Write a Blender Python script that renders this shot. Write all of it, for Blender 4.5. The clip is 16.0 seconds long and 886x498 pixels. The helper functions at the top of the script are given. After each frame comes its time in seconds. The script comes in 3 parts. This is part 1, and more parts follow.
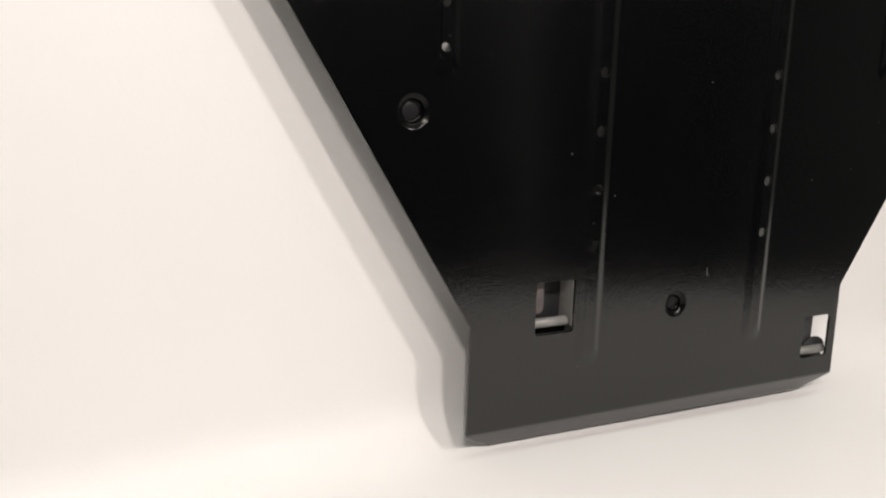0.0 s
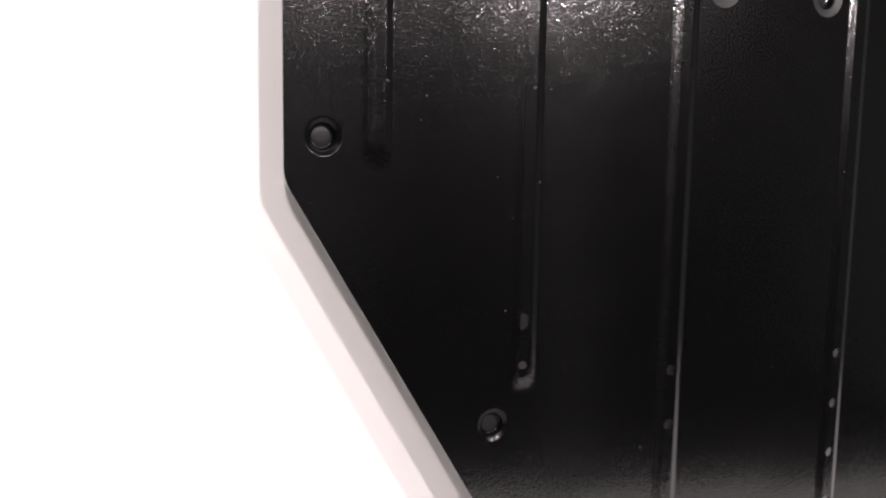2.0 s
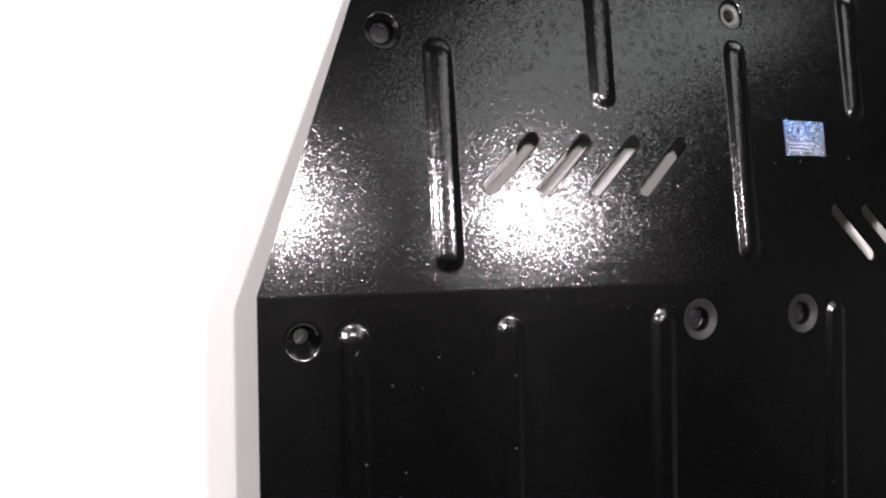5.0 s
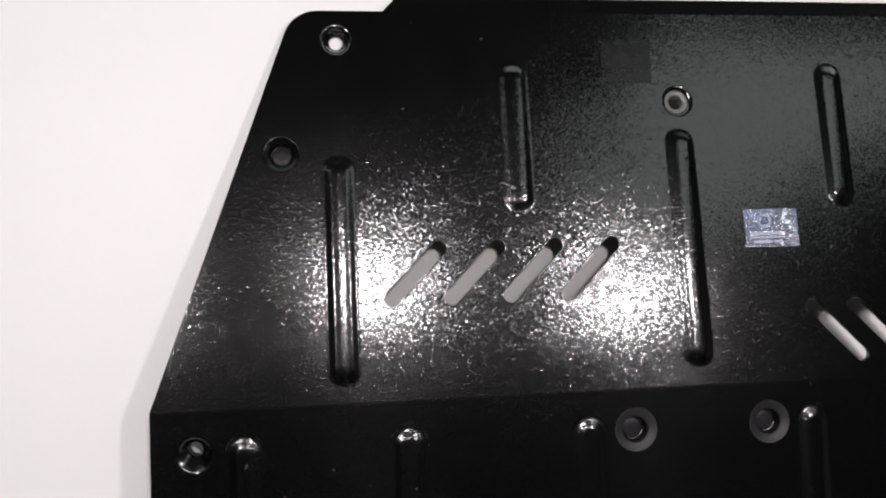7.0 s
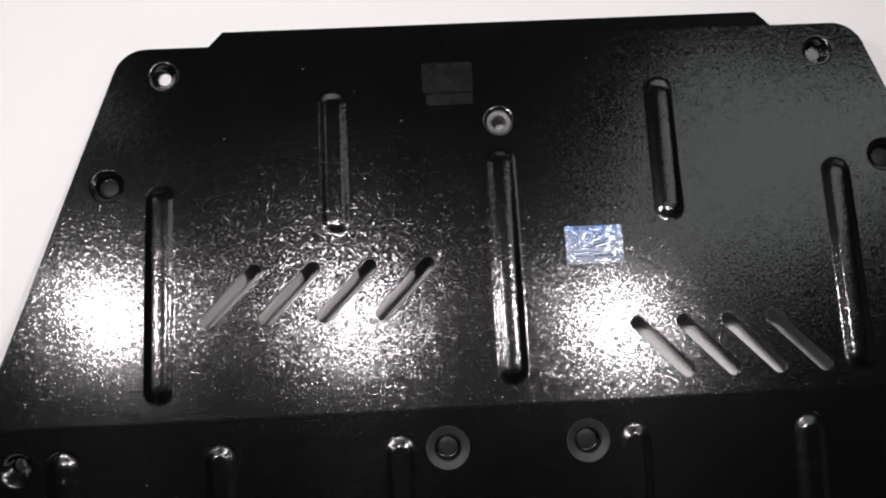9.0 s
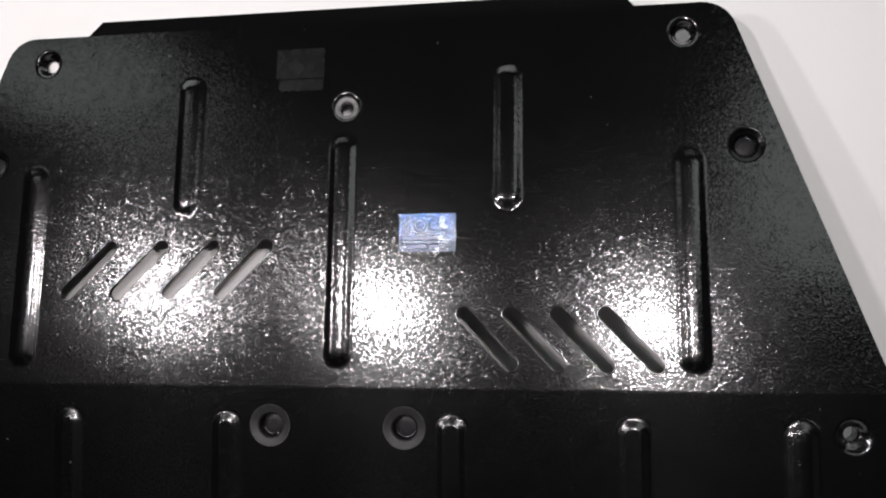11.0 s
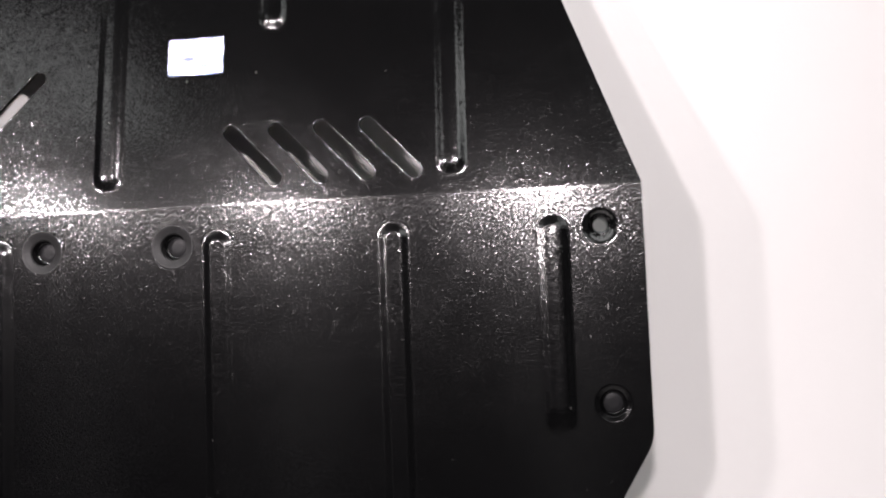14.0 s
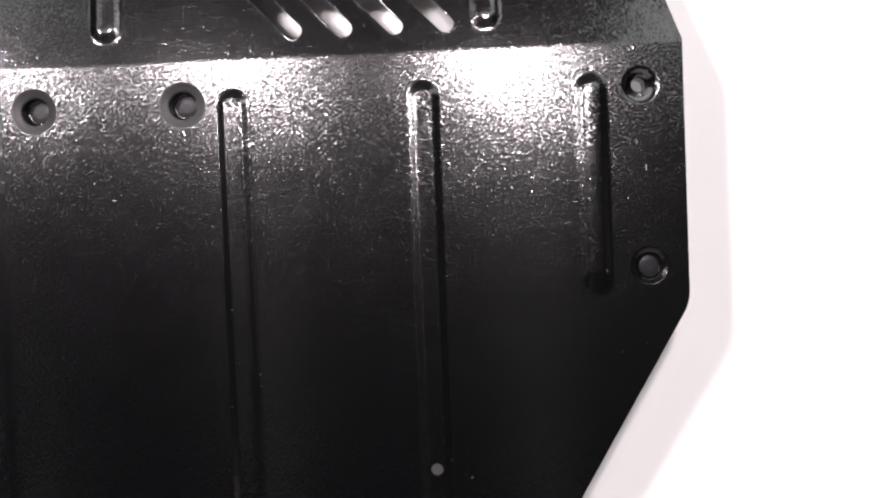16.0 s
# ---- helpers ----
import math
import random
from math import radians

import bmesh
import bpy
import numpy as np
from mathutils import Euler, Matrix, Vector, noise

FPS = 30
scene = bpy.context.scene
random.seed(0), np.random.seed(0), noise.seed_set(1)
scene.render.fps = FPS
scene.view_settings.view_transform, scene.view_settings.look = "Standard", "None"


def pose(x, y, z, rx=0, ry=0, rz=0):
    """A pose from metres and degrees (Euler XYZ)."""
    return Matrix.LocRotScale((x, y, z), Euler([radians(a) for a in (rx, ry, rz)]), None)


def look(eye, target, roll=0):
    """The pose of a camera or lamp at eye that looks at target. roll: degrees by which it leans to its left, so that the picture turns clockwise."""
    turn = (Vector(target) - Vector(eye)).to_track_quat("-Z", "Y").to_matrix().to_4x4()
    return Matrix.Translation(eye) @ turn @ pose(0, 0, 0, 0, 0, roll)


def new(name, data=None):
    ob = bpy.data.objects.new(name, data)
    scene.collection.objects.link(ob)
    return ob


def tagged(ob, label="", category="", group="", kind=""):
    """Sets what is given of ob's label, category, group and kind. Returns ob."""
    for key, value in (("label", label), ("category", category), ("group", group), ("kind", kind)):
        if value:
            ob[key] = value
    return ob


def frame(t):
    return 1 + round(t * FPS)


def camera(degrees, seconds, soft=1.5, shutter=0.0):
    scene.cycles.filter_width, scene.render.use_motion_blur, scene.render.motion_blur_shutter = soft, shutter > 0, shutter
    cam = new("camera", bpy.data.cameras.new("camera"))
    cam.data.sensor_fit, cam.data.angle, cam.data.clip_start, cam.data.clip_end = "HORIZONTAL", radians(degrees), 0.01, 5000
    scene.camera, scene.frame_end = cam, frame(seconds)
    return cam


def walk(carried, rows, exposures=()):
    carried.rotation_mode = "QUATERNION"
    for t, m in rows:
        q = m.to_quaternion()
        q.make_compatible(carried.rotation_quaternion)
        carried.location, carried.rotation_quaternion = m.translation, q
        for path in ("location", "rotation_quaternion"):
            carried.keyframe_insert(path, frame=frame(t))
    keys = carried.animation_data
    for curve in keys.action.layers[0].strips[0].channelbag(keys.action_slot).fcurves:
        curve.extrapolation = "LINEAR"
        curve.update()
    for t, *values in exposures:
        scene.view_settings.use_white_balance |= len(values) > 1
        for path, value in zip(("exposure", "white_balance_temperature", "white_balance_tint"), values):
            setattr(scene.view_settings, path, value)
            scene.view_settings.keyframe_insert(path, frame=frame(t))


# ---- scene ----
# ---------- camera and walk ----------
cam = camera(54.71, 16.0, soft=2.1)
WALK = [
    (0.0, pose(-0.4592, -0.4840, 0.2950, 75.954, -2.080, -27.857)),
    (0.5, pose(-0.4714, -0.4805, 0.3320, 77.295, -1.911, -27.152)),
    (1.0, pose(-0.4817, -0.4806, 0.3768, 78.570, -2.092, -26.206)),
    (1.5, pose(-0.4911, -0.4769, 0.4156, 80.157, -1.869, -25.869)),
    (2.0, pose(-0.4909, -0.4769, 0.4496, 81.391, -1.619, -25.333)),
    (2.5, pose(-0.4908, -0.4736, 0.4865, 82.576, -1.663, -25.349)),
    (3.0, pose(-0.4897, -0.4647, 0.5181, 83.600, -1.628, -25.444)),
    (3.5, pose(-0.4950, -0.4555, 0.5479, 84.123, -1.471, -25.665)),
    (4.0, pose(-0.4952, -0.4537, 0.5774, 85.662, -0.364, -26.186)),
    (4.5, pose(-0.4872, -0.4560, 0.5996, 87.013, -0.370, -26.700)),
    (5.0, pose(-0.4760, -0.4636, 0.6190, 87.980, 0.104, -25.824)),
    (5.2, pose(-0.4659, -0.4744, 0.6262, 88.597, 0.651, -24.381)),
    (7.3, pose(-0.2471, -0.5415, 0.6678, 91.010, 1.777, -9.238)),
    (7.5, pose(-0.2226, -0.5462, 0.6701, 91.065, 1.942, -7.721)),
    (8.0, pose(-0.1683, -0.5526, 0.6691, 90.787, 2.081, -5.425)),
    (8.5, pose(-0.1263, -0.5623, 0.6651, 91.116, 2.153, -5.312)),
    (9.0, pose(-0.0976, -0.5762, 0.6564, 92.446, 2.665, -5.126)),
    (9.2, pose(-0.0783, -0.5826, 0.6568, 92.942, 2.878, -4.764)),
    (11.3, pose(0.1549, -0.5792, 0.6564, 91.062, 0.271, 6.298)),
    (11.5, pose(0.1659, -0.5822, 0.6435, 92.029, 0.101, 6.057)),
    (12.0, pose(0.1999, -0.5833, 0.6307, 92.036, 0.997, 6.360)),
    (12.5, pose(0.2235, -0.5816, 0.6042, 92.703, 1.938, 6.156)),
    (13.0, pose(0.2423, -0.5794, 0.5791, 92.746, 2.419, 5.641)),
    (13.5, pose(0.2560, -0.5746, 0.5497, 92.403, 2.663, 4.669)),
    (14.0, pose(0.2694, -0.5688, 0.5190, 91.981, 2.231, 3.973)),
    (14.5, pose(0.2678, -0.5660, 0.5048, 90.302, 2.548, 2.868)),
    (15.0, pose(0.2589, -0.5613, 0.4919, 89.309, 2.223, 2.075)),
    (15.5, pose(0.2355, -0.5587, 0.4843, 88.050, 2.223, 0.423)),
    (16.0, pose(0.1955, -0.5501, 0.4804, 86.907, 2.138, -1.435)),
]
EXPOSURES = [(0.0, 0.25, 7100, 9), (1.0, 0.32, 7150, 14), (2.0, 0.72, 6900, 17), (3.5, 0.90, 6700, 16), (4.5, 0.72, 6650, 16), (5.0, 0.42, 6650, 15), (7.5, -0.20, 6600, 11), (9.2, -0.18, 6600, 11),
             (11.5, -0.08, 6600, 10), (12.5, -0.03, 6600, 9), (13.0, 0.25, 6650, 10), (13.5, 0.36, 6700, 12), (14.5, 0.86, 6700, 17), (16.0, 1.05, 6650, 17)]
walk(cam, WALK, EXPOSURES)

# ---------- world and lights ----------
world = bpy.data.worlds.new("room_air")
scene.world = world
world.use_nodes = True
world.node_tree.nodes["Background"].inputs["Color"].default_value = (0.8, 0.85, 1.0, 1)
world.node_tree.nodes["Background"].inputs["Strength"].default_value = 0.05

LAMP_Z = 0.820
LAMPS = [(-0.620, -0.808, 1.00), (-0.215, -0.832, 1.00), (0.228, -0.859, 1.00)]
for lx, ly, power in LAMPS:
    d = bpy.data.lights.new("lamp_light", "AREA")
    d.shape, d.size, d.energy, d.color = "DISK", 0.065, 3.7 * power, (1.0, 0.95, 0.975)
    new("lamp_light", d).matrix_world = look((lx, ly, LAMP_Z), (lx * 0.4, 0.0, 0.50))

# ceiling panels, none of them seen: one added over the table as fill, two dimmer ones further back for sheen on the
# plate; x, y, width, depth, watts
ADDED_PANELS = [(0.0, -0.30, 2.8, 0.40, 6.8), (1.05, -2.10, 0.90, 1.7, 8.5), (-1.30, -1.52, 0.70, 0.50, 1.6)]
for px, py, wide, deep, watts in ADDED_PANELS:
    d = bpy.data.lights.new("added_panel_light", "AREA")
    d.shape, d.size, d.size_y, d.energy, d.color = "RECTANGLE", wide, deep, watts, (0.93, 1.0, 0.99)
    new("added_panel_light", d).matrix_world = pose(px, py, 1.600)

# ---------- materials ----------


def material(name):
    m = bpy.data.materials.new(name)
    m.use_nodes = True
    nt = m.node_tree
    return m, nt, nt.nodes["Principled BSDF"]


def node(nt, kind, **values):
    n = nt.nodes.new(kind)
    for key, value in values.items():
        n.inputs[key].default_value = value
    return n


def noise_node(nt, scale, detail=2.0, rough=0.5):
    co = nt.nodes.new("ShaderNodeTexCoord")
    n = node(nt, "ShaderNodeTexNoise", Scale=scale, Detail=detail, Roughness=rough)
    nt.links.new(co.outputs["Object"], n.inputs["Vector"])
    return n


def ramp(nt, source, a, b, low, high):
    r = nt.nodes.new("ShaderNodeMapRange")
    for key, value in (("From Min", a), ("From Max", b), ("To Min", low), ("To Max", high)):
        r.inputs[key].default_value = value
    nt.links.new(source, r.inputs["Value"])
    return r.outputs["Result"]


def bump(nt, height, strength, distance, before=None):
    b = node(nt, "ShaderNodeBump", Strength=strength, Distance=distance)
    nt.links.new(height, b.inputs["Height"])
    if before:
        nt.links.new(before, b.inputs["Normal"])
    return b.outputs["Normal"]


def powder_coat():
    """Black semi-gloss powder coat: orange peel, faint waviness, dust."""
    m, nt, p = material("black_powder_coat")
    p.inputs["Base Color"].default_value = (0.0016, 0.0016, 0.0018, 1)
    p.inputs["IOR"].default_value = 1.5
    wave = noise_node(nt, 9.0, 1.0)
    co = nt.nodes.new("ShaderNodeTexCoord")
    peel = node(nt, "ShaderNodeTexVoronoi", Scale=780.0)
    peel.feature = "SMOOTH_F1"
    peel.inputs["Smoothness"].default_value = 0.5
    nt.links.new(co.outputs["Object"], peel.inputs["Vector"])
    # each pimple has a height of its own
    tall = node(nt, "ShaderNodeMath")
    tall.operation = "POWER"
    sep = nt.nodes.new("ShaderNodeSeparateColor")
    nt.links.new(peel.outputs["Color"], sep.inputs["Color"])
    nt.links.new(sep.outputs["Red"], tall.inputs[0])
    tall.inputs[1].default_value = 1.6
    pimple = node(nt, "ShaderNodeMath")
    pimple.operation = "MULTIPLY"
    nt.links.new(ramp(nt, peel.outputs["Distance"], 0.0, 0.7, 1.0, 0.0), pimple.inputs[0])
    nt.links.new(tall.outputs["Value"], pimple.inputs[1])
    grain = noise_node(nt, 420.0, 2.0)
    wear = noise_node(nt, 35.0, 4.0, 0.65)
    # the middle bay of the upper panel bulges a little
    away = nt.nodes.new("ShaderNodeVectorMath")
    away.operation = "DISTANCE"
    nt.links.new(co.outputs["Object"], away.inputs[0])
    away.inputs[1].default_value = (-0.118, 0.115, -0.012)
    dome = nt.nodes.new("ShaderNodeMapRange")
    dome.interpolation_type = "SMOOTHSTEP"
    for key, value in (("From Min", 0.0), ("From Max", 0.155), ("To Min", 1.0), ("To Max", 0.0)):
        dome.inputs[key].default_value = value
    nt.links.new(away.outputs["Value"], dome.inputs["Value"])
    n0 = bump(nt, dome.outputs["Result"], 1.0, 0.0008)
    # the sheet has a slight twist
    axes = nt.nodes.new("ShaderNodeSeparateXYZ")
    nt.links.new(co.outputs["Object"], axes.inputs["Vector"])
    twist = node(nt, "ShaderNodeMath")
    twist.operation = "MULTIPLY"
    nt.links.new(axes.outputs["X"], twist.inputs[0])
    nt.links.new(axes.outputs["Y"], twist.inputs[1])
    twisted = bump(nt, ramp(nt, twist.outputs["Value"], -1.0, 1.0, 0.10, -0.10), 1.0, 1.0, n0)
    n1 = bump(nt, wave.outputs["Fac"], 1.0, 0.0007, twisted)
    n2 = bump(nt, pimple.outputs["Value"], 1.0, 0.00006, n1)
    n3 = bump(nt, grain.outputs["Fac"], 1.0, 0.00002, n2)
    # orange peel: shallow smooth dimples whose slopes stay under a limit
    peel_a = noise_node(nt, 680.0, 1.0, 0.45)
    slope = nt.nodes.new("ShaderNodeMapRange")
    slope.data_type = "FLOAT_VECTOR"
    slope.inputs[7].default_value = (0.34, 0.34, 0.34)
    slope.inputs[8].default_value = (0.66, 0.66, 0.66)
    slope.inputs[9].default_value = (-1.0, -1.0, -1.0)
    slope.inputs[10].default_value = (1.0, 1.0, 1.0)
    nt.links.new(peel_a.outputs["Color"], slope.inputs[6])
    # the finish varies over the sheet: coarse on the bulge and below the fold, smooth towards the lower edge
    def product(x, y):
        q = node(nt, "ShaderNodeMath")
        q.operation = "MULTIPLY"
        nt.links.new(x, q.inputs[0])
        nt.links.new(y, q.inputs[1])
        return q.outputs["Value"]

    # above the fold the coat is smoother, most of all beside the left edge
    above = product(ramp(nt, axes.outputs["Y"], -0.003, 0.003, 0.0, 1.0), ramp(nt, axes.outputs["X"], -0.06, 0.06, -0.55, -0.30))
    calm = node(nt, "ShaderNodeMath")
    calm.operation = "ADD"
    nt.links.new(above, calm.inputs[0])
    calm.inputs[1].default_value = 1.0
    below = product(ramp(nt, axes.outputs["Y"], -0.34, -0.15, 0.5, 1.45), calm.outputs["Value"])
    region = product(below, ramp(nt, dome.outputs["Result"], 0.0, 0.5, 1.0, 2.8))
    # and the dimples are deeper in some patches
    patch = noise_node(nt, 160.0, 1.0)
    even = product(ramp(nt, patch.outputs["Fac"], 0.38, 0.72, 0.014, 0.046), region)
    tilt = nt.nodes.new("ShaderNodeVectorMath")
    tilt.operation = "SCALE"
    nt.links.new(slope.outputs[1], tilt.inputs[0])
    nt.links.new(even, tilt.inputs["Scale"])
    add = nt.nodes.new("ShaderNodeVectorMath")
    add.operation = "ADD"
    nt.links.new(n3, add.inputs[0])
    nt.links.new(tilt.outputs["Vector"], add.inputs[1])
    unit = nt.nodes.new("ShaderNodeVectorMath")
    unit.operation = "NORMALIZE"
    nt.links.new(add.outputs["Vector"], unit.inputs[0])
    # still finer dimples, which spread each lamp into an even sheen
    fine = noise_node(nt, 3600.0, 0.0)
    haze = nt.nodes.new("ShaderNodeMapRange")
    haze.data_type = "FLOAT_VECTOR"
    haze.inputs[7].default_value = (0.28, 0.28, 0.28)
    haze.inputs[8].default_value = (0.72, 0.72, 0.72)
    haze.inputs[9].default_value = (-1.0, -1.0, -1.0)
    haze.inputs[10].default_value = (1.0, 1.0, 1.0)
    nt.links.new(fine.outputs["Color"], haze.inputs[6])
    faint = nt.nodes.new("ShaderNodeVectorMath")
    faint.operation = "SCALE"
    nt.links.new(haze.outputs[1], faint.inputs[0])
    nt.links.new(ramp(nt, region, 0.0, 10.0, 0.0, 0.08), faint.inputs["Scale"])
    both = nt.nodes.new("ShaderNodeVectorMath")
    both.operation = "ADD"
    nt.links.new(add.outputs["Vector"], both.inputs[0])
    nt.links.new(faint.outputs["Vector"], both.inputs[1])
    spread = nt.nodes.new("ShaderNodeVectorMath")
    spread.operation = "NORMALIZE"
    nt.links.new(both.outputs["Vector"], spread.inputs[0])
    nt.links.new(spread.outputs["Vector"], p.inputs["Coat Normal"])
    nt.links.new(unit.outputs["Vector"], p.inputs["Normal"])
    p.inputs["Coat Weight"].default_value = 1.0
    p.inputs["Coat IOR"].default_value = 1.52
    p.inputs["Specular IOR Level"].default_value = 0.10
    # the lower panel has a slightly duller coat
    dull = product(ramp(nt, region, 0.0, 6.0, 0.085, 0.26), ramp(nt, axes.outputs["Y"], -0.003, 0.003, 1.25, 1.0))
    nt.links.new(product(dull, ramp(nt, wear.outputs["Fac"], 0.3, 0.7, 0.92, 1.08)), p.inputs["Coat Roughness"])
    nt.links.new(ramp(nt, wear.outputs["Fac"], 0.3, 0.7, 0.22, 0.25), p.inputs["Roughness"])
    # dust specks
    dust = noise_node(nt, 260.0, 0.0)
    mask = ramp(nt, dust.outputs["Fac"], 0.868, 0.89, 0.0, 1.0)
    mix = nt.nodes.new("ShaderNodeMix")
    mix.data_type = "RGBA"
    mix.inputs["A"].default_value = (0.0016, 0.0016, 0.0018, 1)
    mix.inputs["B"].default_value = (0.045, 0.044, 0.042, 1)
    nt.links.new(mask, mix.inputs["Factor"])
    nt.links.new(mix.outputs["Result"], p.inputs["Base Color"])
    return m


def plain(name, colour, rough, spread=0.12, scale=14.0, metal=0.0, relief=0.0, fine=300.0):
    """A painted or papered surface: two scales of variation and fine relief."""
    m, nt, p = material(name)
    big, small = noise_node(nt, scale, 4.0, 0.6), noise_node(nt, fine, 2.0)
    low = [c * (1 - spread) for c in colour]
    mix = nt.nodes.new("ShaderNodeMix")
    mix.data_type = "RGBA"
    mix.inputs["A"].default_value = (*low, 1)
    mix.inputs["B"].default_value = (*colour, 1)
    nt.links.new(ramp(nt, big.outputs["Fac"], 0.25, 0.6, 0.0, 1.0), mix.inputs["Factor"])
    nt.links.new(mix.outputs["Result"], p.inputs["Base Color"])
    nt.links.new(ramp(nt, small.outputs["Fac"], 0.2, 0.8, rough * 0.85, min(1, rough * 1.15)), p.inputs["Roughness"])
    p.inputs["Metallic"].default_value = metal
    if relief:
        nt.links.new(bump(nt, small.outputs["Fac"], 1.0, relief), p.inputs["Normal"])
    return m


def hologram():
    """Foil of tiny mirrors: those that face straight out are grey, those that lean down blue, then white."""
    m, nt, p = material("hologram_foil")
    co = nt.nodes.new("ShaderNodeTexCoord")
    cell = node(nt, "ShaderNodeTexVoronoi", Scale=4500.0)
    nt.links.new(co.outputs["Object"], cell.inputs["Vector"])
    sep = nt.nodes.new("ShaderNodeSeparateColor")
    nt.links.new(cell.outputs["Color"], sep.inputs["Color"])
    hue = nt.nodes.new("ShaderNodeValToRGB")
    stops = [(0.0, (0.10, 0.10, 0.10)), (0.37, (0.10, 0.105, 0.11)), (0.42, (0.025, 0.055, 0.15)), (0.49, (0.004, 0.065, 0.27)), (0.575, (0.010, 0.14, 0.34)), (0.68, (0.11, 0.20, 0.34)), (0.78, (0.34, 0.33, 0.46))]
    while len(hue.color_ramp.elements) < len(stops):
        hue.color_ramp.elements.new(0.5)
    for e, (at, c) in zip(hue.color_ramp.elements, stops):
        e.position, e.color = at, (*c, 1)
    nt.links.new(sep.outputs["Red"], hue.inputs["Fac"])
    nt.links.new(hue.outputs["Color"], p.inputs["Base Color"])
    lean = nt.nodes.new("ShaderNodeCombineXYZ")
    nt.links.new(ramp(nt, sep.outputs["Green"], 0.0, 1.0, -0.32, 0.12), lean.inputs["X"])
    nt.links.new(ramp(nt, sep.outputs["Red"], 0.0, 1.0, 0.0, -0.24), lean.inputs["Z"])
    geo = nt.nodes.new("ShaderNodeNewGeometry")
    add = nt.nodes.new("ShaderNodeVectorMath")
    add.operation = "ADD"
    nt.links.new(geo.outputs["Normal"], add.inputs[0])
    nt.links.new(lean.outputs["Vector"], add.inputs[1])
    unit = nt.nodes.new("ShaderNodeVectorMath")
    unit.operation = "NORMALIZE"
    nt.links.new(add.outputs["Vector"], unit.inputs[0])
    nt.links.new(unit.outputs["Vector"], p.inputs["Normal"])
    p.inputs["Metallic"].default_value = 0.9
    p.inputs["Roughness"].default_value = 0.13
    p.inputs["Coat Weight"].default_value = 0.6
    p.inputs["Coat Roughness"].default_value = 0.06
    return m


BLACK = powder_coat()
WHITE = plain("white_sheet", (0.80, 0.785, 0.775), 0.55, 0.03, 3.0, 0, 0.0001, 220.0)
# for the unseen east wall: pale only to brighten what the plate reflects
REFLECTOR = plain("pale_reflector_paint", (0.74, 0.74, 0.73), 0.7, 0.05, 2.0, 0, 0.0004, 90.0)
WALL = plain("grey_wall_paint", (0.08, 0.08, 0.08), 0.7, 0.05, 2.0, 0, 0.0004, 90.0)
CEILING = plain("grey_ceiling_paint", (0.17, 0.17, 0.17), 0.8, 0.06, 2.0, 0, 0.0004, 90.0)
FLOOR = plain("dark_floor", (0.035, 0.034, 0.032), 0.6, 0.25, 3.0, 0, 0.0004, 60.0)
TABLEWOOD = plain("table_wood", (0.30, 0.22, 0.15), 0.5, 0.25, 6.0, 0, 0.0002, 80.0)
LAMPBODY = plain("lamp_housing_white", (0.7, 0.7, 0.7), 0.4, 0.05)
MATTE = plain("dull_recess_rim", (0.006, 0.006, 0.0063), 0.55, 0.35, 160.0, 0, 0.00015, 700.0)
RIM = plain("dull_black_rim", (0.0030, 0.0030, 0.0032), 0.20, 0.35, 160.0, 0, 0.0001, 700.0)
DISHSHEEN = plain("dish_sheen_ring", (0.15, 0.148, 0.145), 0.42, 0.4, 260.0, 0.3, 0.0003, 600.0)
CAP = plain("grey_recess_bottom", (0.014, 0.014, 0.015), 0.4, 0.3, 200.0, 0, 0.0001, 700.0)
for dull in (RIM, CAP):
    dull.node_tree.nodes["Principled BSDF"].inputs["Specular IOR Level"].default_value = 0.16
FOIL = hologram()
FOILPRINT = plain("foil_print", (0.20, 0.22, 0.30), 0.45, 0.2, 200.0, 0.6)
GLINT = plain("bright_foil_fleck", (0.75, 0.76, 0.80), 0.22, 0.2, 300.0, 0.9)
TAPE = plain("clear_tape_film", (0.0042, 0.0042, 0.0040), 0.27, 0.8, 55.0, 0, 0.00005, 150.0)
# pale grey carries the light on the window bars and bent-in side
LITSTEEL = plain("lit_grey_steel", (0.26, 0.255, 0.245), 0.42, 0.3, 60.0, 0.2, 0.0002, 400.0)
MAUVE = plain("dull_mauve_steel", (0.13, 0.11, 0.11), 0.45, 0.3, 60.0, 0.2, 0.0002, 400.0)
SCRATCH = plain("scratch_grey", (0.22, 0.215, 0.21), 0.6, 0.3, 200.0)
DARKSTEEL = plain("dark_steel", (0.03, 0.03, 0.032), 0.35, 0.3, 80.0, 0.2, 0.0001)

# ---------- building helpers ----------


def part(name, bm, mat, parent=None, label="", smooth=False):
    me = bpy.data.meshes.new(name)
    bmesh.ops.recalc_face_normals(bm, faces=bm.faces)
    bm.to_mesh(me)
    bm.free()
    me.materials.append(mat)
    for poly in me.polygons:
        poly.use_smooth = smooth
    ob = new(name, me)
    ob.parent = parent
    if label:
        tagged(ob, label)
    return ob


def box(bm, x0, x1, y0, y1, z0, z1):
    v = [bm.verts.new((x, y, z)) for z in (z0, z1) for x, y in ((x0, y0), (x1, y0), (x1, y1), (x0, y1))]
    for f in ((0, 1, 2, 3), (4, 5, 6, 7), (0, 1, 5, 4), (1, 2, 6, 5), (2, 3, 7, 6), (3, 0, 4, 7)):
        bm.faces.new([v[i] for i in f])


def slab(name, dims, mat, label, category):
    bm = bmesh.new()
    box(bm, *dims)
    return tagged(part(name, bm, mat), label, category, kind="structure")


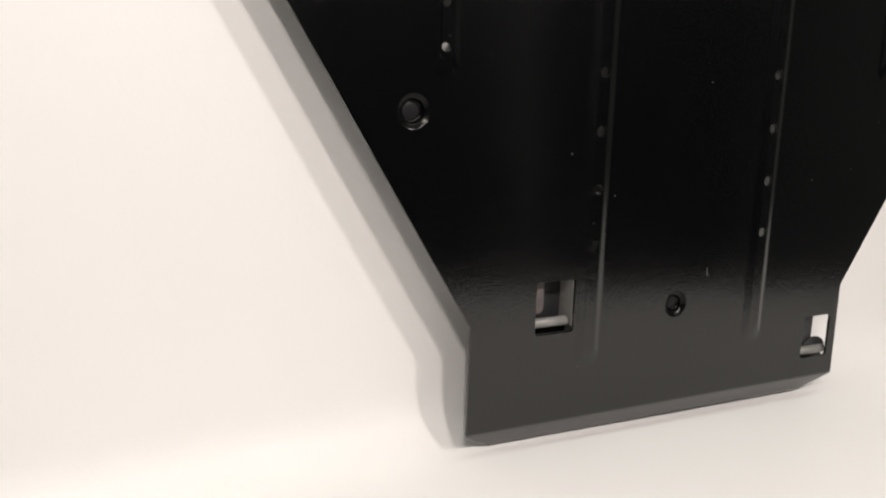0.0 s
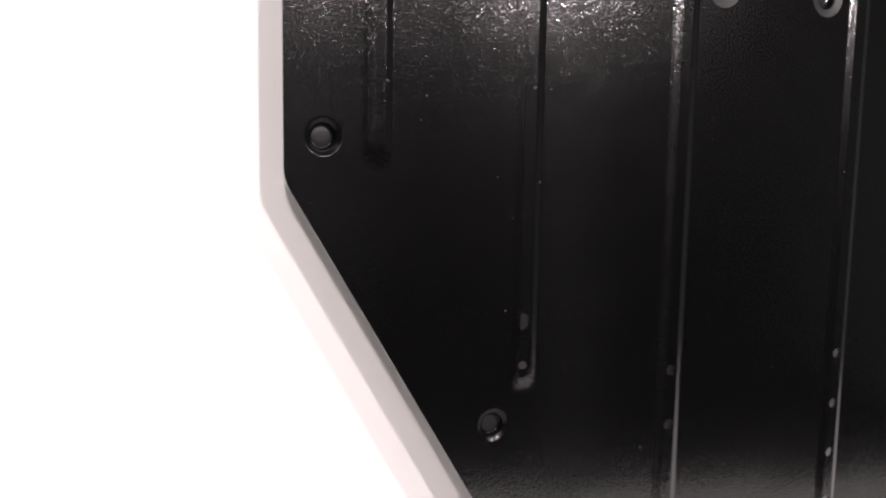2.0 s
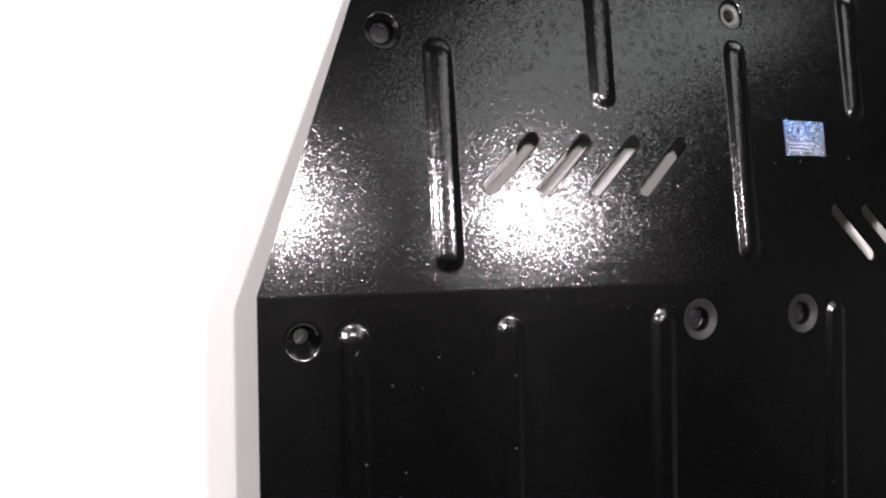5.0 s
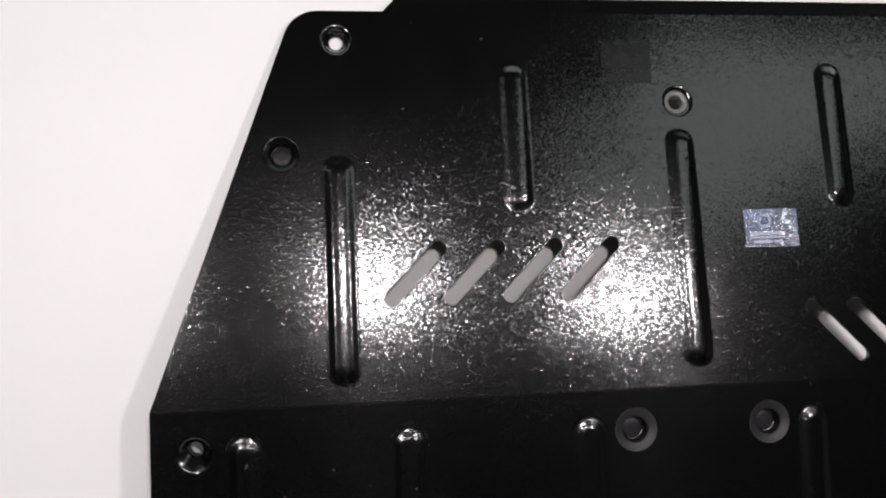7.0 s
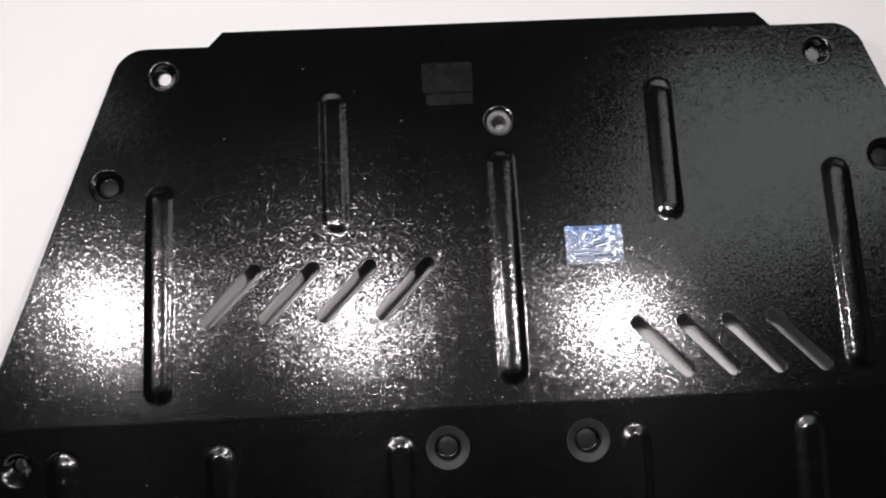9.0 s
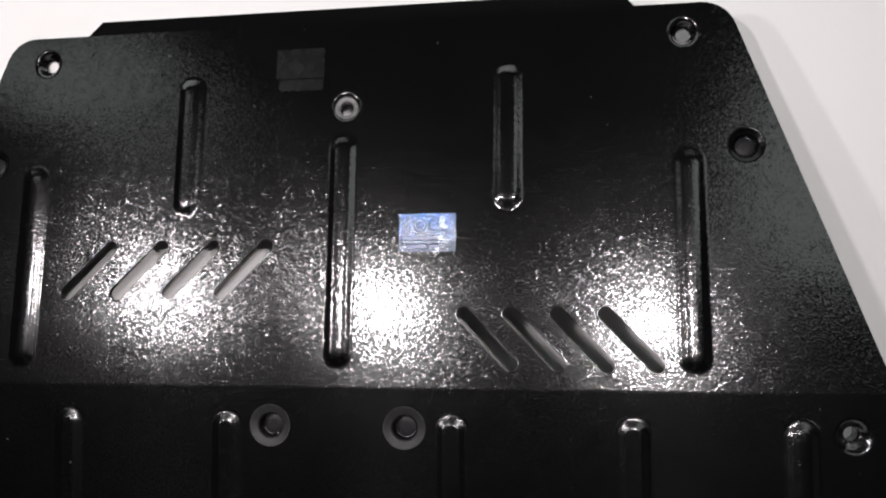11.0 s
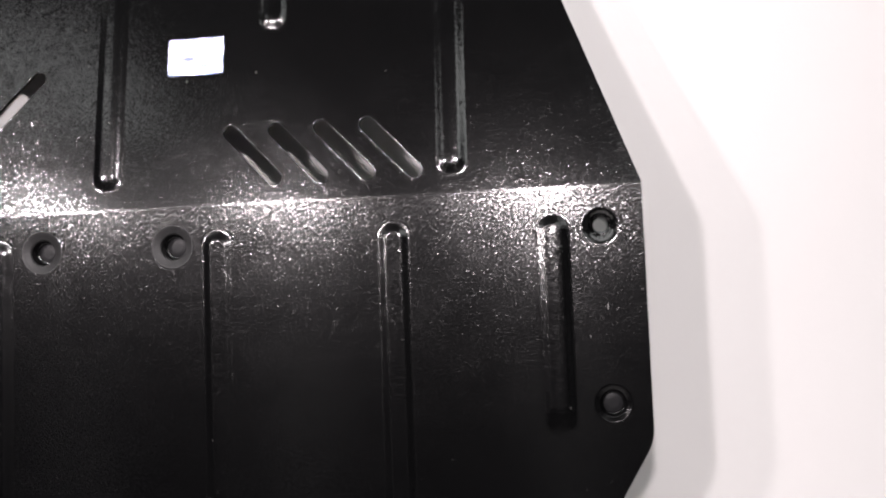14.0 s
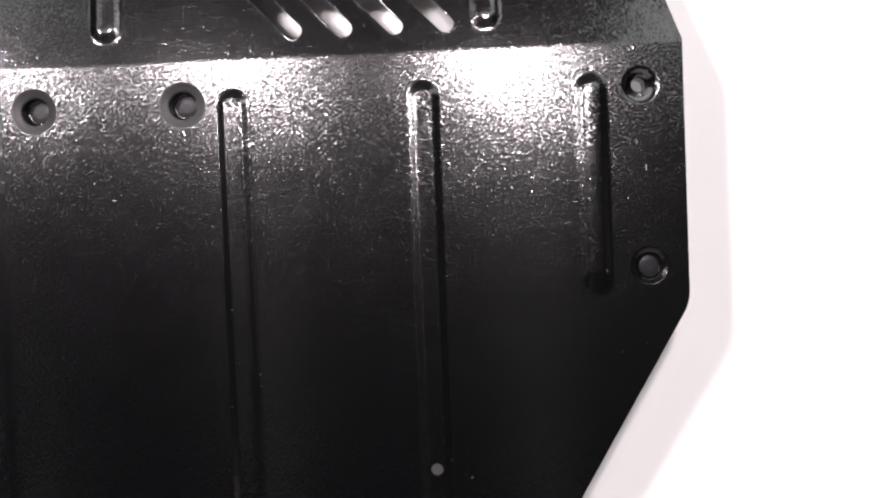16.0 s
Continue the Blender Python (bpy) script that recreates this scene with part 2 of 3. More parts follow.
# ---------- room ----------
WALL_Y = 0.0559                   # face of the backdrop behind the plate
slab("floor", (-3.2, 3.2, -4.2, 0.3, -0.85, -0.75), FLOOR, "dark grey room floor under the table", "floor")
slab("ceiling", (-3.2, 3.2, -4.2, 0.3, 1.65, 1.75), CEILING, "plain grey painted ceiling above the table", "ceiling")
slab("wall_north", (-3.3, 3.3, 0.3, 0.4, -0.85, 1.75), WALL, "plain grey painted wall", "wall")
slab("wall_south", (-3.3, 3.3, -4.3, -4.2, -0.85, 1.75), WALL, "plain grey painted wall", "wall")
slab("wall_east", (3.2, 3.3, -4.2, 0.3, -0.85, 1.75), REFLECTOR, "unseen plain wall, made pale to reflect in the plate", "wall")
slab("wall_west", (-3.3, -3.2, -4.2, 0.3, -0.85, 1.75), WALL, "plain grey painted wall", "wall")

# white sweep: hangs behind the plate, curves at its foot and runs forward over the table
COVE = 0.045
SHEET_FRONT = -0.43
LEAN = 0.0186                     # the sheet swings forward towards its foot by this


def sheet_y(z):
    return WALL_Y - LEAN * max(0.0, (0.55 - z) / 0.505) ** 1.25


prof = [(sheet_y(z), z) for z in (1.30, 0.9, 0.55, 0.48, 0.40, 0.30, 0.20, 0.12, COVE)]
prof += [(sheet_y(COVE) - COVE + COVE * math.cos(a), COVE - COVE * math.sin(a)) for a in (math.pi / 2 * i / 10 for i in range(1, 11))]
prof += [(-0.2, 0.0), (SHEET_FRONT, 0.0)]
bm = bmesh.new()
rows = []
for k, (y, z) in enumerate(prof):
    y0, z0 = prof[max(k - 1, 0)]
    y1, z1 = prof[min(k + 1, len(prof) - 1)]
    d = Vector((y1 - y0, z1 - z0)).normalized()
    back = Vector((-d.y, d.x)) * 0.002
    rows.append([bm.verts.new((x, y + dy, z + dz)) for x, dy, dz in ((-1.1, 0, 0), (1.1, 0, 0), (1.1, back.x, back.y), (-1.1, back.x, back.y))])
for a, b in zip(rows, rows[1:]):
    for i in range(4):
        bm.faces.new((a[i], a[(i + 1) % 4], b[(i + 1) % 4], b[i]))
bm.faces.new(rows[0])
bm.faces.new(rows[-1])
ob = part("backdrop", bm, WHITE, None, "", True)
ob.data.set_sharp_from_angle(angle=radians(40))
tagged(ob, "seamless white backdrop sheet curving from the wall onto the table", "backdrop", kind="structure")

table = tagged(new("table"), "plain wide table under the white backdrop sheet", "table")
table.location = (0, -0.18, -0.75)
bm = bmesh.new()
box(bm, -1.15, 1.15, -0.255, 0.255, 0.712, 0.7478)
part("tabletop", bm, TABLEWOOD, table)
for sx in (-1, 1):
    for sy in (-1, 1):
        bm = bmesh.new()
        box(bm, sx * 1.08 - 0.025, sx * 1.08 + 0.025, sy * 0.21 - 0.025, sy * 0.21 + 0.025, 0.0, 0.712)
        part("leg", bm, TABLEWOOD, table)

# ---------- lamps ----------


def lathe(bm, profile, n=32):
    rings = [[bm.verts.new((r * math.cos(a), r * math.sin(a), z)) for a in (2 * math.pi * i / n for i in range(n))] for r, z in profile]
    for a, b in zip(rings, rings[1:]):
        for i in range(n):
            bm.faces.new((a[i], a[(i + 1) % n], b[(i + 1) % n], b[i]))


for lx, ly, power in LAMPS:
    lamp = tagged(new("studio_lamp"), "round white studio lamp, lit, on a thin stand on the floor", "lamp", "row of studio lamps")
    lamp.location = (lx, ly, -0.75)
    up = LAMP_Z + 0.75
    aim = look((lx, ly, LAMP_Z), (lx * 0.4, 0.0, 0.50)).to_3x3().to_4x4()
    bm = bmesh.new()
    lathe(bm, [(0.034, -0.006), (0.040, -0.010), (0.042, 0.0), (0.042, 0.02), (0.028, 0.045), (0.012, 0.05), (0.001, 0.05), (0.001, 0.047), (0.012, 0.047), (0.026, 0.042), (0.038, 0.018), (0.034, -0.006)])
    bmesh.ops.transform(bm, matrix=Matrix.Translation((0, 0, up)) @ aim @ Matrix.Translation((0, 0, 0.006)), verts=bm.verts)
    part("shade", bm, LAMPBODY, lamp, smooth=True)
    back = aim @ Vector((0, 0, 0.052))
    bm = bmesh.new()
    lathe(bm, [(0.008, 0.02), (0.008, up + back.z + 0.01), (0.0, up + back.z + 0.01)], 16)
    bmesh.ops.translate(bm, vec=(back.x, back.y, 0), verts=bm.verts)
    part("pole", bm, LAMPBODY, lamp, smooth=True)
    bm = bmesh.new()
    lathe(bm, [(0.0, 0.0), (0.11, 0.0), (0.11, 0.012), (0.03, 0.022), (0.0, 0.022)], 32)
    bmesh.ops.translate(bm, vec=(back.x, back.y, 0), verts=bm.verts)
    part("base", bm, LAMPBODY, lamp)

# frames and diffusers round the added, unseen panel lights
for px, py, wide, deep, watts in ADDED_PANELS:
    added_panel = tagged(new("added_ceiling_panel"), "unseen flat white panel lamp added for fill and reflections, lit, in a plain frame", "lamp", "ceiling panels")
    added_panel.location = (px, py, 1.60)
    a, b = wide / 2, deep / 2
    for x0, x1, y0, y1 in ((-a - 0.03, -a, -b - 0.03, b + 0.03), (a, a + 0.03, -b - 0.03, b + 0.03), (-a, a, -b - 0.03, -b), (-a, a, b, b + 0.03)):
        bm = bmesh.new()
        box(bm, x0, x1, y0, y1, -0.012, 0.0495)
        part("frame_rail", bm, LAMPBODY, added_panel)
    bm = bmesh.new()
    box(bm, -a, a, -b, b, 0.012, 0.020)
    part("diffuser", bm, LAMPBODY, added_panel, "white diffuser sheet")

# ---------- skid plate ----------
FOLD = 0.5741                     # height of the fold over the table
UP = radians(6.007)               # the upper panel leans back by this from the lower one
THICK = 0.0022
plate = tagged(new("skid_plate"), "black powder-coated pressed steel skid plate standing against a white backdrop", "skid plate")
plate.matrix_world = pose(0, 0, FOLD, 88.288, -0.103, -3.432)
M_LOW = Matrix.Identity(4)               # lower panel: y runs down from 0 to negative
M_UP = Matrix.Rotation(-UP, 4, "X")      # upper panel: y runs up from 0


def stadium(a, b, half, n=10):
    """Loop round the segment a-b at the distance half."""
    (ax, ay), (bx, by) = a, b
    t = math.atan2(by - ay, bx - ax)
    out = []
    for (cx, cy), start in (((bx, by), t - math.pi / 2), ((ax, ay), t + math.pi / 2)):
        for i in range(n + 1):
            w = start + math.pi * i / n
            out.append((cx + half * math.cos(w), cy + half * math.sin(w)))
    return out


def circle(c, r, n=28):
    return [(c[0] + r * math.cos(2 * math.pi * i / n), c[1] + r * math.sin(2 * math.pi * i / n)) for i in range(n)]


def rounded(points, n=7):
    """Polygon with rounded corners: rows of x, y, radius."""
    out = []
    k = len(points)
    for i in range(k):
        p = Vector(points[i][:2])
        r = points[i][2]
        if not r:
            out.append(tuple(p))
            continue
        u = (Vector(points[i - 1][:2]) - p).normalized()
        w = (Vector(points[(i + 1) % k][:2]) - p).normalized()
        half = u.angle(w) / 2
        t = r / math.tan(half)
        c = p + (u + w).normalized() * (r / math.sin(half))
        s, e = p + u * t - c, p + w * t - c
        turn = s.angle_signed(e)
        for j in range(n + 1):
            q = s.copy()
            q.rotate(Matrix.Rotation(-turn * j / n, 2))
            out.append(tuple(c + q))
    return out


def sheet(name, outline, cuts, m, mat, parent, label=""):
    """A flat steel sheet with openings, THICK deep, its top at z 0 before m."""
    bm = bmesh.new()
    edges = []
    for loop in [outline, *cuts]:
        vs = [bm.verts.new((x, y, 0)) for x, y in loop]
        edges += [bm.edges.new((vs[i], vs[(i + 1) % len(vs)])) for i in range(len(vs))]
    bmesh.ops.triangle_fill(bm, use_beauty=True, use_dissolve=False, edges=edges, normal=(0, 0, 1))
    top = list(bm.faces)
    ext = bmesh.ops.extrude_face_region(bm, geom=top, use_keep_orig=True)
    bmesh.ops.translate(bm, vec=(0, 0, -THICK), verts=[g for g in ext["geom"] if isinstance(g, bmesh.types.BMVert)])
    bmesh.ops.transform(bm, matrix=m, verts=bm.verts)
    return part(name, bm, mat, parent, label)


def loft(bm, loops, close_last=False):
    """Bridge loops of equal length; rows of (points, z)."""
    rings = [[bm.verts.new((x, y, z)) for x, y in pts] for pts, z in loops]
    n = len(rings[0])
    for a, b in zip(rings, rings[1:]):
        for i in range(n):
            bm.faces.new((a[i], a[(i + 1) % n], b[(i + 1) % n], b[i]))
    if close_last:
        bm.faces.new(rings[-1])


RIB_HALF = 0.0118
RIB = [(0.0118, 0), (0.0111, 0), (0.0104, 0.00006), (0.0096, 0.00022), (0.0088, 0.00048), (0.0070, 0.00125), (0.0058, 0.00172), (0.0049, 0.00196), (0.0041, 0.00206)]
CREST = [(0.0034, 0.00214), (0.0027, 0.00220), (0.0019, 0.00225), (0.0010, 0.00228)]


def rib_loop(a, b, h, slow=1.0):
    """Plan of a rib at the half width h: a rounded oblong; its end at the lower y runs out slow times as long as its sides."""
    y0, y1 = sorted((a[1], b[1]))
    y0, y1 = y0 - 0.0013 + (RIB_HALF - h) * slow, y1 + 0.0013 - (RIB_HALF - h) * (1.35 if slow < 2 else 1.15)
    x, r, q = a[0], max(0.0006, h * 0.88), max(0.0006, h * (0.88 if slow < 2 else 0.995))
    return rounded([(x - h, y0, r), (x + h, y0, r), (x + h, y1, q), (x - h, y1, q)], 7)


def drain(h, tall):
    return stadium((h[0], h[1] - tall), (h[0], h[1] + tall), 0.0038, 7)


def rib(a, b, m, mat, parent, holes=(), slow=1.35):
    """A pressed ridge from end to end; a and b are its ends. holes: drain holes along it."""
    bm = bmesh.new()
    top = RIB if holes else RIB + CREST
    tall = 0.0018 if len(holes) == 2 else 0.0001
    for deep in (0.0, THICK):
        loft(bm, [(rib_loop(a, b, h, slow), z - deep) for h, z in top])
    # crest, with its holes cut through
    for z in (top[-1][1], top[-1][1] - THICK):
        edges = []
        for loop in [rib_loop(a, b, top[-1][0], slow), *[drain(h, tall) for h in holes]]:
            vs = [bm.verts.new((x, y, z)) for x, y in loop]
            edges += [bm.edges.new((vs[i], vs[(i + 1) % len(vs)])) for i in range(len(vs))]
        bmesh.ops.triangle_fill(bm, use_beauty=True, use_dissolve=False, edges=edges, normal=(0, 0, 1))
    for h in holes:
        loft(bm, [(drain(h, tall), top[-1][1]), (drain(h, tall), top[-1][1] - THICK)])
    bmesh.ops.remove_doubles(bm, verts=bm.verts, dist=1e-6)
    bmesh.ops.transform(bm, matrix=m, verts=bm.verts)
    ob = part("rib", bm, mat, parent, smooth=True)
    for poly in ob.data.polygons:
        if abs(poly.normal.dot(m.to_3x3().col[2])) > 0.9999:
            poly.use_smooth = False
    return ob


def recess(c, r, hole, depth, up, m, mat, parent, label=""):
    """A pressed bolt recess: a sloping dish with a hole through it, the hole set up off its middle. The sleeve behind
    is added, long where up is set, to block lamplight.
    """
    prof = [(r, 0, 0), (r - 0.0010, -0.00005, 0), (r - 0.0020, -0.0004, 0), (r - 0.0032, -0.0012, 0.2), (hole + 0.0026, -depth * 0.55, 0.6),
            (hole + 0.0010, -depth * 0.86, 0.9), (hole + 0.0002, -depth * 0.97, 1), (hole, -depth, 1), (hole, -depth - (0.0150 if up else 0.0030), 1)]
    prof += [(q + 0.0006, z - THICK, k) for q, z, k in reversed(prof[:-1])]
    bm = bmesh.new()
    loft(bm, [(circle((c[0], c[1] + up * k), q, 36), z) for q, z, k in prof])
    bmesh.ops.transform(bm, matrix=m, verts=bm.verts)
    return part("bolt_recess", bm, mat, parent, label, smooth=True)


def blind_recess(c, r, inner, depth, m, parent, rim, label=""):
    """A recess with a dull flat rim, a dark step and a closed grey bottom."""
    prof = [(r, 0), (r - 0.0008, 0), (r - 0.0014, -0.0003), (r - 0.0022, -0.0007), (inner + 0.0012, -0.0013), (inner + 0.0004, -0.0017), (inner, -0.0026)]
    bm = bmesh.new()
    loft(bm, [(circle(c, q, 36), z) for q, z in prof] + [(circle(c, q, 36), z - THICK) for q, z in reversed(prof)])
    bmesh.ops.transform(bm, matrix=m, verts=bm.verts)
    cup = part("bolt_recess", bm, rim, parent, label, smooth=True)
    bm = bmesh.new()
    loft(bm, [(circle(c, q, 36), z) for q, z in ((inner, -0.0026), (inner - 0.0003, -depth * 0.8), (inner - 0.0010, -depth), (inner - 0.0018, -depth))])
    bmesh.ops.transform(bm, matrix=m, verts=bm.verts)
    part("step", bm, BLACK if rim is MATTE else rim, cup, smooth=True)
    bm = bmesh.new()
    q = inner - 0.0018
    loft(bm, [(circle(c, q, 36), -depth), (circle(c, q - 0.0006, 36), -depth + 0.0003), (circle(c, q * 0.4, 36), -depth + 0.0004)], True)
    bmesh.ops.transform(bm, matrix=m, verts=bm.verts)
    part("bottom_disc", bm, CAP, cup, "grey disc", smooth=True)
    return cup


# lower panel
LOWER_RIBS = [
    ((-0.303, -0.017), (-0.303, -0.158), ()),
    ((-0.1995, -0.017), (-0.1995, -0.308), ((-0.2005, -0.2563), (-0.2005, -0.2888))),
    ((-0.0795, -0.017), (-0.0795, -0.517), tuple((-0.0795, -0.2998 - 0.0408 * i) for i in range(4))),
    ((0.0795, -0.017), (0.0795, -0.517), tuple((0.0795, -0.2998 - 0.0408 * i) for i in range(4))),
    ((0.1995, -0.017), (0.1995, -0.308), ((0.1995, -0.2610),)),
    ((0.303, -0.017), (0.303, -0.158), ()),
]
# centre, outer radius, hole radius, depth, rise of the hole
LOWER_RECESSES = [
    ((-0.3335, -0.0262), 0.0122, 0.0047, 0.0050, 0.0026), ((0.3335, -0.0262), 0.0122, 0.0047, 0.0050, 0.0010),
]
# centre, outer radius, inner radius, depth, rim
LOWER_BLIND = [
    ((-0.0475, -0.0266), 0.0146, 0.0086, 0.0085, MATTE), ((0.0475, -0.0266), 0.0146, 0.0086, 0.0085, MATTE),
    ((-0.3362, -0.1360), 0.0124, 0.0080, 0.0060, RIM), ((0.3362, -0.1380), 0.0124, 0.0080, 0.0060, RIM),
    ((-0.2205, -0.3262), 0.0122, 0.0078, 0.0060, RIM), ((0.0, -0.4740), 0.0104, 0.0062, 0.0050, RIM),
]
WINDOWS = [(-0.1248, -0.0925, -0.4858, -0.4462), (0.1386, 0.1688, -0.5364, -0.4995)]
low_outline = rounded([(-0.36, -0.0010, 0), (-0.36, -0.1615, 0.03), (-0.1763, -0.4742, 0.003), (-0.1772, -0.5520, 0),
                       (0.1772, -0.5520, 0), (0.1763, -0.4742, 0.003), (0.36, -0.1615, 0.03), (0.36, -0.0010, 0)])
low_cuts = []
for a, b, _ in LOWER_RIBS:
    low_cuts.append(rib_loop(a, b, RIB_HALF))
low_cuts += [circle(c, r, 36) for c, r, *_ in LOWER_RECESSES + LOWER_BLIND]
low_cuts += [rounded([(x0, y0, 0.003), (x1, y0, 0.003), (x1, y1, 0.003), (x0, y1, 0.003)], 4) for x0, x1, y0, y1 in WINDOWS]
sheet("lower_panel", low_outline, low_cuts, M_LOW, BLACK, plate, "black powder-coated lower panel with long pressed ribs")
for a, b, holes in LOWER_RIBS:
    rib(a, b, M_LOW, BLACK, plate, holes, 2.6)
for c, r, h, d, up in LOWER_RECESSES:
    recess(c, r, h, d, up, M_LOW, BLACK, plate)
for c, r, h, d, rim in LOWER_BLIND:
    blind_recess(c, r, h, d, M_LOW, plate, rim, "dull grey rim of a closed bolt recess" if rim is MATTE else "")

# upper panel
UPPER_RIBS = [((-0.2395, 0.0115), (-0.2395, 0.1630)), ((-0.1178, 0.1215), (-0.1178, 0.2280)), ((0.0, 0.0130), (0.0, 0.1800)),
              ((0.1178, 0.1215), (0.1178, 0.2280)), ((0.2395, 0.0115), (0.2395, 0.1630))]
UPPER_RECESSES = [
    ((-0.2385, 0.2440), 0.0118, 0.0048, 0.0060, 0.0), ((0.2385, 0.2440), 0.0118, 0.0048, 0.0060, 0.0),
    ((0.0010, 0.2000), 0.0120, 0.0050, 0.0058, 0.0),
]
UPPER_BLIND = [((-0.2765, 0.1645), 0.0126, 0.0080, 0.0060, RIM), ((0.2765, 0.1630), 0.0126, 0.0080, 0.0060, RIM)]
SLOTS = [((-0.1749 + 0.0399 * i, 0.0990), (-0.2074 + 0.0400 * i, 0.0662)) for i in range(4)]
SLOTS += [((0.0879 + 0.0317 * i, 0.0504), (0.1194 + 0.0318 * i, 0.0170)) for i in range(4)]
up_outline = rounded([(-0.36, 0.0010, 0), (0.36, 0.0010, 0), (0.2672, 0.2650, 0.024), (0.2055, 0.2650, 0),
                      (-0.2055, 0.2650, 0), (-0.2672, 0.2650, 0.024)])
up_cuts = []
for a, b in UPPER_RIBS:
    up_cuts.append(rib_loop(a, b, RIB_HALF))
up_cuts += [circle(c, r, 36) for c, r, *_ in UPPER_RECESSES + UPPER_BLIND]
up_cuts += [stadium(a, b, 0.0052, 8) for a, b in SLOTS]
sheet("upper_panel", up_outline, up_cuts, M_UP, BLACK, plate, "black powder-coated upper panel with slanted vent slots")
for a, b in UPPER_RIBS:
    rib(a, b, M_UP, BLACK, plate)
for a, b in SLOTS:                # rounded lip round each slot
    bm = bmesh.new()
    loft(bm, [(stadium(a, b, h, 8), z) for h, z in ((0.0063, 0.00002), (0.0059, 0.00007), (0.0055, 0.00005), (0.0053, -0.0001), (0.00518, -0.0005), (0.00518, -THICK))])
    bmesh.ops.transform(bm, matrix=M_UP, verts=bm.verts)
    part("slot_lip", bm, BLACK, plate, smooth=True)
for c, r, h, d, up in UPPER_RECESSES:
    recess(c, r, h, d, up, M_UP, BLACK, plate)
for c, r, h, d, rim in UPPER_BLIND:
    blind_recess(c, r, h, d, M_UP, plate, rim)
# pale ring added in the middle recess for the lamp's reflection in its dish
bm = bmesh.new()
loft(bm, [(circle((0.0008, 0.1996), q, 30), z) for q, z in ((0.0090, -0.0022), (0.0088, -0.0017), (0.0080, -0.0016), (0.0056, -0.0022), (0.0051, -0.0026), (0.0050, -0.0060))])
bmesh.ops.transform(bm, matrix=M_UP, verts=bm.verts)
part("ring", bm, DISHSHEEN, plate, "pale ring added for the lamp's reflection in a bolt recess", smooth=True)


def strip(name, path, half0, half1, mat, parent, label=""):
    """A bent strip: rows of (y, z) in the plate's frame, narrowing from half0 to half1; THICK deep."""
    bm = bmesh.new()
    n = len(path)
    rows = []
    for i, (y, z) in enumerate(path):
        h = half0 + (half1 - half0) * max(0.0, (i - 4) / (n - 5)) if n > 5 else half0
        rows.append((h, Vector((0, y, z))))
    top, low = [], []
    for i, (h, p) in enumerate(rows):
        d = (rows[min(i + 1, n - 1)][1] - rows[max(i - 1, 0)][1]).normalized()
        nrm = Vector((0, -d.z, d.y))
        if nrm.z < 0:
            nrm = -nrm
        q = p - nrm * THICK
        top.append([bm.verts.new((s * h, p.y, p.z)) for s in (-1, 1)])
        low.append([bm.verts.new((s * h, q.y, q.z)) for s in (-1, 1)])
    for i in range(n - 1):
        bm.faces.new((top[i][0], top[i][1], top[i + 1][1], top[i + 1][0]))
        bm.faces.new((low[i][0], low[i][1], low[i + 1][1], low[i + 1][0]))
        for s in (0, 1):
            bm.faces.new((top[i][s], top[i + 1][s], low[i + 1][s], low[i][s]))
    for e in (0, -1):
        bm.faces.new((top[e][0], top[e][1], low[e][1], low[e][0]))
    ob = part(name, bm, mat, parent, label, smooth=True)
    ob.data.set_sharp_from_angle(angle=radians(35))
    return ob


def bend(start, angle0, angle1, radius, length, n=4):
    """Points (y, z) of a sheet that leaves start at angle0, turns to angle1 and runs on; angles from +y, in radians."""
    y, z = start
    out = [(y, z)]
    for i in range(n):
        a = angle0 + (angle1 - angle0) * (i + 0.5) / n
        step = radius * abs(angle1 - angle0) / n
        y, z = y + step * math.cos(a), z + step * math.sin(a)
        out.append((y, z))
    k = 3
    for i in range(k):
        out.append((y + length * (i + 1) / k * math.cos(angle1), z + length * (i + 1) / k * math.sin(angle1)))
    return out


# fold between the panels
c1, s1 = math.cos(UP), math.sin(UP)
fold = [(-0.0010, 0.0), (-0.0005, -0.00001), (0.0, -0.00004), (0.0005 * c1, -0.0006 * s1), (0.0010 * c1, -0.0010 * s1)]
strip("fold_edge", fold, 0.36, 0.36, BLACK, plate)
# bottom flange, bent back and standing on the table
strip("bottom_flange", bend((-0.5520, 0.0), math.pi, math.pi + radians(36), 0.004, 0.0190), 0.1772, 0.1535, BLACK, plate,
      "bent-back lower flange standing on the white sheet")
# top flange
strip("top_flange", bend((0.2650 * c1, -0.2650 * s1), -UP, -radians(11), 0.004, 0.0110), 0.2055, 0.1958, BLACK, plate,
      "bent-back upper flange leaning on the backdrop")


def tab(name, c, w, h, m, mat, z=0.0004, label="", parent=None, r=0.0008):
    bm = bmesh.new()
    x, y = c
    pts = rounded([(x - w / 2, y - h / 2, r), (x + w / 2, y - h / 2, r), (x + w / 2, y + h / 2, r), (x - w / 2, y + h / 2, r)], 3)
    loft(bm, [(pts, 0.0001), (pts, z)], True)
    bmesh.ops.transform(bm, matrix=m, verts=bm.verts)
    return part(name, bm, mat, parent or plate, label)


